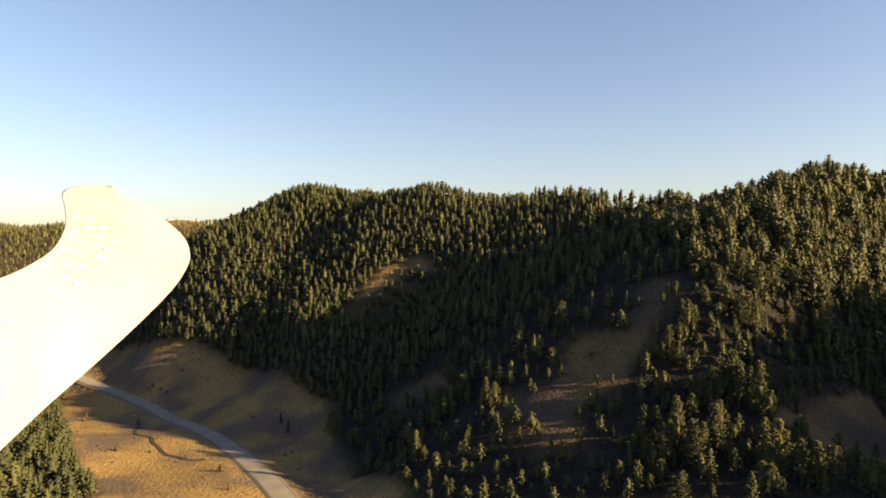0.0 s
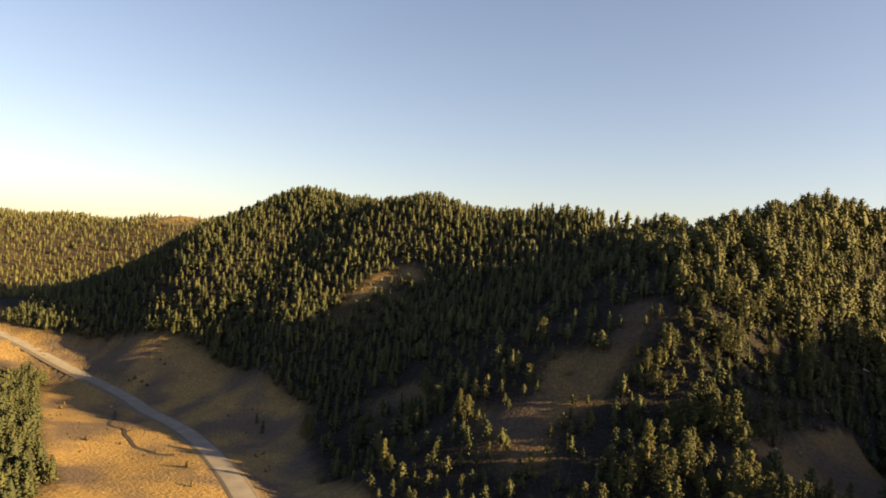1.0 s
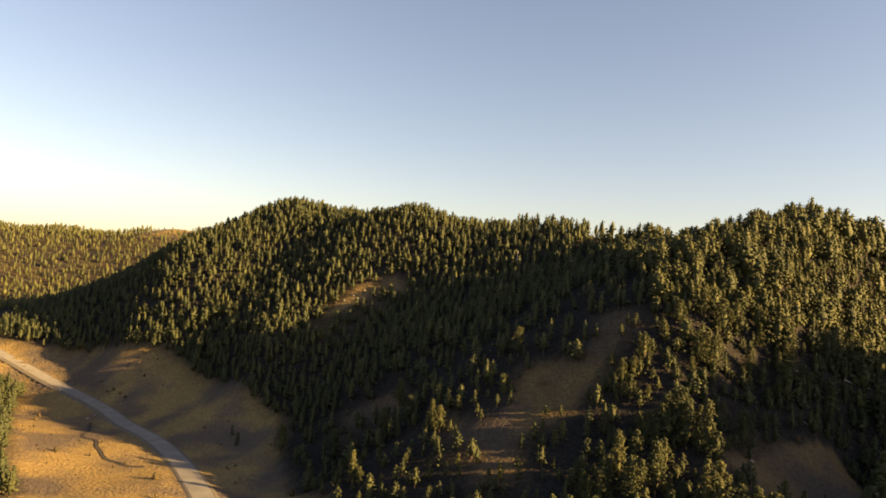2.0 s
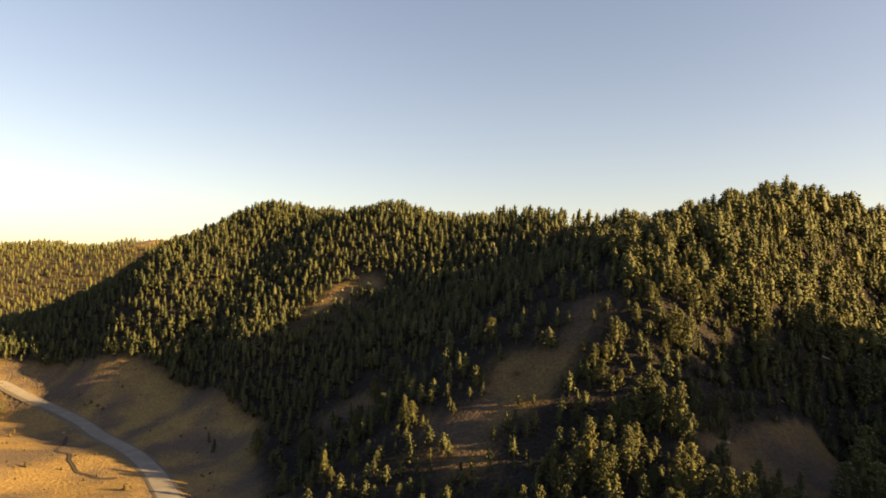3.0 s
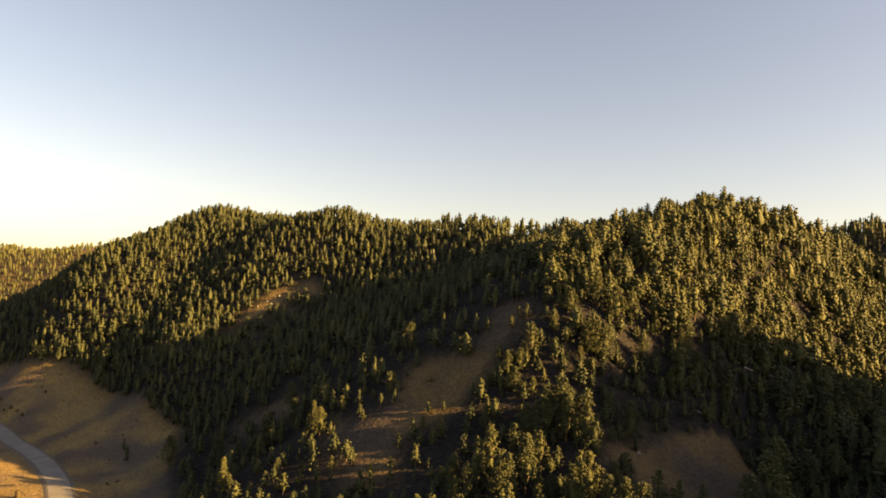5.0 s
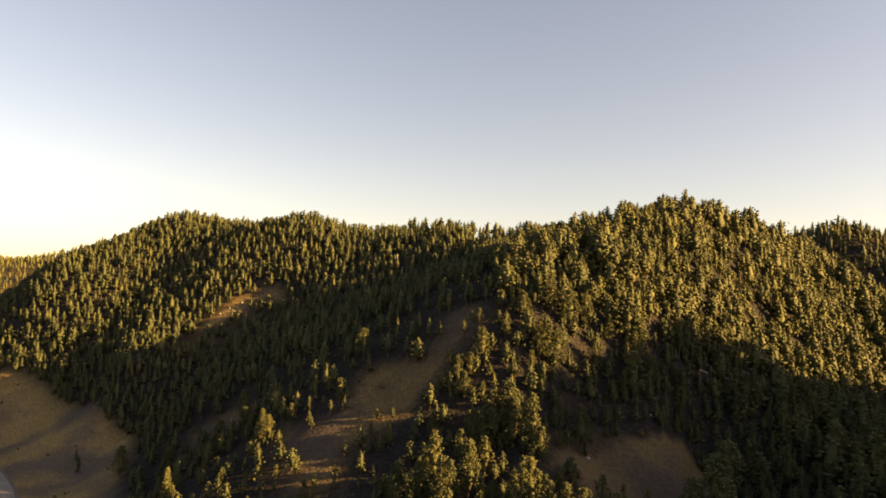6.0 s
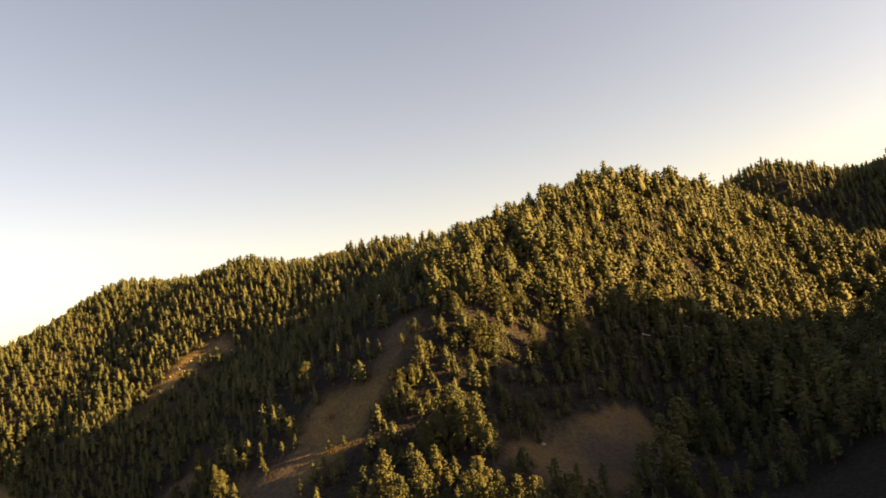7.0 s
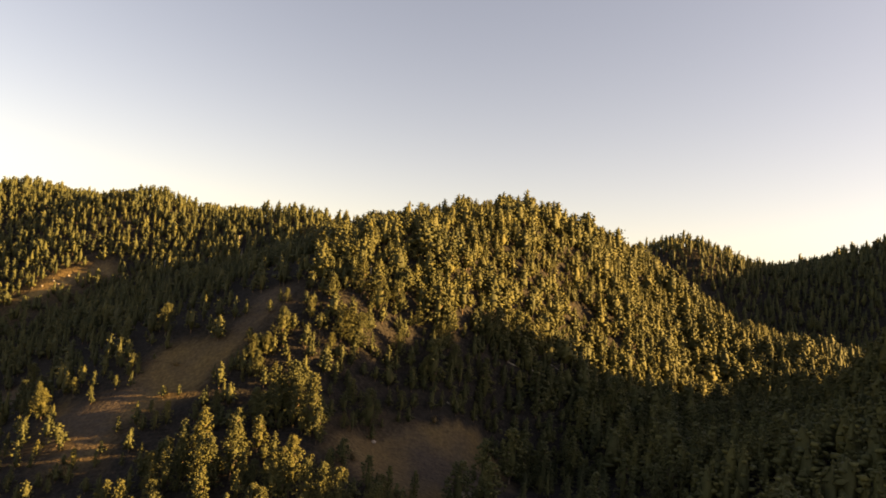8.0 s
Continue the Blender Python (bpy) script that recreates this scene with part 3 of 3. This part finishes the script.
x, y = scatter(-40, 204, 186, 264, 6.0, 0.6)
m = (y < 262) & (x > -52 + (262 - y) * 0.9) & (rng.random(len(x)) < np.where(x > 60, 0.5, 0.65))
for a, b, c in zip(x[m], y[m], np.where(x[m] < 60, heights(int(m.sum()), 4.8, 0.25), heights(int(m.sum()), 6.2, 0.25))):
    if np.hypot(taken[:, 0] - a, taken[:, 1] - b).min() > 3.2:
        plant(float(a), float(b), float(c))

x, y = scatter(58, 128, 184, 224, 8.0, 0.75)
for a, b, c in zip(x, y, heights(len(x), 9.0, 0.2)):
    if np.hypot(taken[:, 0] - a, taken[:, 1] - b).min() > 2.6:
        plant(float(a), float(b), float(c), None, "dark ponderosa pine in a tall stand on the slope")
x, y = scatter(140, 290, 196, 276, 13.0, 0.8)
for a, b, c in zip(x, y, heights(len(x), 15.0, 0.14)):
    plant(float(a), float(b), float(c), None, "tall pine rising above the darker forest")

# ---- shrubs, saplings and stones on the open ground ----
SHRUB_FORMS = []
for w, k in ((1.1, 34), (1.4, 40), (0.8, 30)):
    bush = new("shrub")
    part("foliage", mesh_of("foliage", *tree_crown(w, 0.02, 0.45, k, 7, 5, 8), SHRUB), bush)
    part("stem", mesh_of("stem", *limbed_trunk(0.7, 0.03, w, 5, 4), BARK), bush)
    tagged(bush, "low brown dry shrub in the grass", "shrub", "shrubs in the meadow")
    SHRUB_FORMS.append(bush)


def shrub(x, y, h, label=""):
    k = int(rng.integers(0, len(SHRUB_FORMS)))
    s = copy_thing(SHRUB_FORMS[k], pose(x, y, float(ground_height([x], [y])[0]) - 0.05, 0, 0, float(rng.uniform(0, 360))))
    s.scale = (h, h, h)
    return tagged(s, label)


for x, y, h in ((-154, 398, 1.8), (-180, 401, 1.5), (-168, 391, 1.9), (-157, 383, 1.6), (-162, 387, 1.5), (-171, 390, 1.3), (-86, 262, 2.6), (-33, 258, 2.8),
                (-76, 240, 2.4), (-140, 289, 2.2), (-189, 357, 2.6), (-186, 349, 2.0), (57, 254, 1.8), (57, 244, 1.6), (114, 209, 2.3), (141, 236, 2.4), (31, 214, 3.2), (39, 218, 2.8),
                (35, 219, 2.6), (-108, 284, 1.6), (-126, 290, 1.4)):
    shrub(x, y, h)
for _ in range(100):
    x, y = float(rng.uniform(-215, -40)), float(rng.uniform(240, 425))
    if inside(MEADOW, np.array([x]), np.array([y]))[0] and near_line(ROAD, np.array([x]), np.array([y]))[0] > 8:
        shrub(x, y, float(rng.uniform(0.5, 1.2)))
for x, y, h in ((-78, 326, 5.2), (-72, 316, 6.2)):
    plant(x, y, h, 7, "dark young pine standing alone in the meadow")


def boulder(x, y, r, label):
    bm = bmesh.new()
    bmesh.ops.create_icosphere(bm, subdivisions=3, radius=r)
    seed = Vector((x, y, 0))
    for v in bm.verts:
        v.co *= 1 + 0.35 * noise.noise(v.co / r * 0.9 + seed) + 0.12 * noise.noise(v.co / r * 2.5 + seed)
        v.co.z *= 0.7
    me = bpy.data.meshes.new("boulder")
    bm.to_mesh(me)
    bm.free()
    me.materials.append(ROCK)
    ob = new("boulder", me)
    ob.location = (x, y, float(ground_height([x], [y])[0]) + 0.2 * r)
    return tagged(ob, label, "rock", "stones on the open ground")


for x, y, r in ((-163, 363, 1.3), (-161, 361, 0.9), (-165, 360, 0.7), (121, 226, 0.8), (-36, 402, 0.6), (-33, 400, 0.5), (-30, 404, 0.6), (-41, 401, 0.5)):
    boulder(x, y, r, "weathered grey granite boulder half sunk in grass")

# ---- the dry creek that winds through the meadow ----
EARTH, n, l, b = material("dark_creek_earth", 1.0)
l.new(ramp(n, l, noise_at(n, l, 1.5, 6.0), [(0.3, (0.025, 0.02, 0.016)), (0.7, (0.07, 0.052, 0.038))]), b.inputs["Base Color"])
relief(n, l, b, noise_at(n, l, 2.0, 6.0), 0.8, 0.3)
creek_line = smooth_line([(-162, 362), (-159, 352), (-153, 340), (-150, 328), (-142, 318), (-134, 310), (-126, 298), (-118, 288), (-108, 283), (-100, 281)], 6)
creek_line += np.stack([np.sin(np.arange(len(creek_line)) * 0.5) * 0.8, np.cos(np.arange(len(creek_line)) * 0.7) * 0.8], 1)
creek = new("creek_bed", mesh_of("creek_bed", *ribbon(creek_line, [-1.3, -0.8, -0.35, 0.3, 0.7, 1.2], [-0.5, 0.3, 0.08, 0.07, 0.26, -0.5]), EARTH, True))
tagged(creek, "dry winding creek cut with dark earth banks", "creek", kind="structure")

# ---- dead wood: bleached snags and fallen logs ----


def snag(x, y, h):
    tree = new("dead_tree")
    part("trunk", mesh_of("trunk", *limbed_trunk(h, 0.035 * h, 0.3 * h), DEADWOOD), tree)
    tree.location = (x, y, float(ground_height([x], [y])[0]))
    return tagged(tree, "bleached bare dead pine standing among live trees", "dead tree", "dead trees")


for x, y, h in ((57, 381, 9.5), (22, 381, 8.0), (60, 372, 6.5), (132, 330, 7.0), (186, 279, 5.0), (118, 262, 6.0)):
    snag(x, y, h)


def log(x, y, length, turn):
    v, q = trunk_arrays(length, 0.022 * length + 0.12, 7, 5, 0.01)
    ob = new("fallen_log", mesh_of("fallen_log", v, q, DEADWOOD, True))
    a, b = math.cos(radians(turn)) * length, math.sin(radians(turn)) * length
    z0, z1 = ground_height([x, x + a], [y, y + b])
    ob.matrix_world = Matrix.Translation((x, y, float(z0) + 0.25)) @ Vector((a, b, float(z1 - z0))).to_track_quat("Z", "Y").to_matrix().to_4x4()
    return tagged(ob, "bleached fallen pine log lying on the slope", "log", "fallen logs")


for x, y, s, a in ((172, 264, 7.5, 20), (181, 268, 5.5, 12), (186, 272, 6.0, 28), (193, 275, 4.5, 5), (198, 278, 3.5, 40), (146, 242, 4.5, 15), (206, 282, 4.0, -10)):
    log(x, y, s, a)

# ---- pale leafless thicket at the lower edge of the glade ----
PALE = foliage("pale_twigs", (0.10, 0.095, 0.09), (0.22, 0.21, 0.2), (0.42, 0.42, 0.43), 0.4)
for x, y, h in ((145, 206, 2.6), (142, 203, 2.2), (138, 199, 2.8), (135, 197, 2.0), (148, 209, 1.8)):
    t = new("pale_thicket")
    part("twigs", mesh_of("twigs", *tree_crown(1.3, 0.02, 0.45, 40, 7, 4, 6), PALE), t).scale = (h, h, 0.8 * h)
    part("stem", mesh_of("stem", *limbed_trunk(0.7 * h, 0.05, h, 5, 4), DEADWOOD), t)
    t.location = (x, y, float(ground_height([x], [y])[0]))
    tagged(t, "pale leafless thicket at the edge of a shaded glade", "thicket", "pale thickets")

# ---- the model aircraft's wing, in the air where the flight begins ----
FOAM, n, l, b = material("white_foam_skin", 0.35)
l.new(ramp(n, l, noise_at(n, l, 6.0, 3.0), [(0.3, (0.32, 0.318, 0.325)), (0.7, (0.385, 0.385, 0.39))]), b.inputs["Base Color"])
STRIP, n, l, b = material("glossy_white_strip", 0.15)
b.inputs["Base Color"].default_value = (0.92, 0.92, 0.92, 1)
# sections from root to tip: rear edge, front edge
SECTIONS = [((-0.440, 0.62, -0.034), (-0.355, 0.50, -0.173)), ((-0.435, 0.66, -0.029), (-0.356, 0.54, -0.164)), ((-0.453, 0.74, -0.017), (-0.373, 0.64, -0.148)),
            ((-0.475, 0.82, 0.000), (-0.365, 0.72, -0.118)), ((-0.496, 0.88, 0.023), (-0.352, 0.80, -0.081)), ((-0.521, 0.93, 0.041), (-0.350, 0.88, -0.050)),
            ((-0.546, 0.97, 0.064), (-0.359, 0.95, -0.024)), ((-0.566, 1.00, 0.080), (-0.375, 1.00, -0.006)), ((-0.571, 1.02, 0.090), (-0.392, 1.02, 0.018)),
            ((-0.557, 1.03, 0.096), (-0.427, 1.03, 0.046)), ((-0.541, 1.04, 0.099), (-0.479, 1.04, 0.078)), ((-0.523, 1.04, 0.097), (-0.505, 1.04, 0.092))]


def wing_point(i, c, lift):
    """A point of the wing's skin: section i, share c of the chord, lift over the chord line."""
    k = min(int(i), len(SECTIONS) - 2)
    f = i - k
    ends = []
    for e in (0, 1):
        p0, p1, p2, p3 = (Vector(SECTIONS[min(max(j, 0), len(SECTIONS) - 1)][e]) for j in (k - 1, k, k + 1, k + 2))
        ends.append(0.5 * (2 * p1 + (p2 - p0) * f + (2 * p0 - 5 * p1 + 4 * p2 - p3) * f * f + (3 * p1 - p0 - 3 * p2 + p3) * f ** 3))
    r, q = ends
    out = Vector((0.62, -0.55, 0.56)).normalized()
    return r.lerp(q, c) + out * lift * math.sin(math.pi * c) ** 1.5 * (1 - 0.6 * i / 11)


bm = bmesh.new()
N, M = 67, 16
skin = {}
for side, lift in ((0, 0.012), (1, 0.003)):
    for i in range(N):
        for j in range(M):
            edge = j in (0, M - 1)
            if side and edge:
                skin[1, i, j] = skin[0, i, j]
            else:
                skin[side, i, j] = bm.verts.new(wing_point(i * 11 / (N - 1), 0.5 - 0.5 * math.cos(math.pi * j / (M - 1)), 0 if edge else lift))
for side in (0, 1):
    for i in range(N - 1):
        for j in range(M - 1):
            q = [skin[side, i, j], skin[side, i + 1, j], skin[side, i + 1, j + 1], skin[side, i, j + 1]]
            bm.faces.new(q if side == 0 else q[::-1])
for i in (0, N - 1):
    bm.faces.new([skin[0, i, j] for j in range(M)] + [skin[1, i, j] for j in range(M - 2, 0, -1)])
bmesh.ops.recalc_face_normals(bm, faces=bm.faces)
for f in bm.faces:
    f.smooth = len(f.verts) == 4
me = bpy.data.meshes.new("wing_panel")
bm.to_mesh(me)
bm.free()
me.materials.append(FOAM)
wing = new("aircraft_wing")
wing.location = (0.0, 0.0, 82.0)
part("wing_panel", me, wing)
for i, c in [(0.8 + 0.5 * a + 0.2 * (b % 2), 0.07 + 0.11 * b) for a in range(10) for b in range(4) if (a + b) % 4]:
    p = wing_point(i, c, 0.0126)
    u, v = (wing_point(i + 0.1, c, 0.0126) - p).normalized(), (wing_point(i, c + 0.04, 0.0126) - p).normalized()
    facing = u.cross(v).normalized()
    if facing.y > 0:
        facing.negate()
    along = (u + 0.8 * v).normalized() * 0.013
    across = facing.cross(along).normalized() * 0.0042
    lift = facing * 0.0006
    p += lift
    q, t, s = p + along, p + along + across, p + across
    bm = bmesh.new()
    low = [bm.verts.new(v) for v in (p, q, t, s)]
    top = [bm.verts.new(v + lift) for v in (p, q, t, s)]
    bm.faces.new(top)
    for k in range(4):
        bm.faces.new((low[k], low[(k + 1) % 4], top[(k + 1) % 4], top[k]))
    bmesh.ops.recalc_face_normals(bm, faces=bm.faces)
    me = bpy.data.meshes.new("strip")
    bm.to_mesh(me)
    bm.free()
    me.materials.append(STRIP)
    part("strip", me, wing)
tagged(wing, "white foam wing of a model aircraft with upturned tip, in flight", "wing")

# the patterns that the copies were taken from
for t in BIG + SMALL + SHRUB_FORMS:
    for o in list(t.children):
        bpy.data.objects.remove(o)
    bpy.data.objects.remove(t)
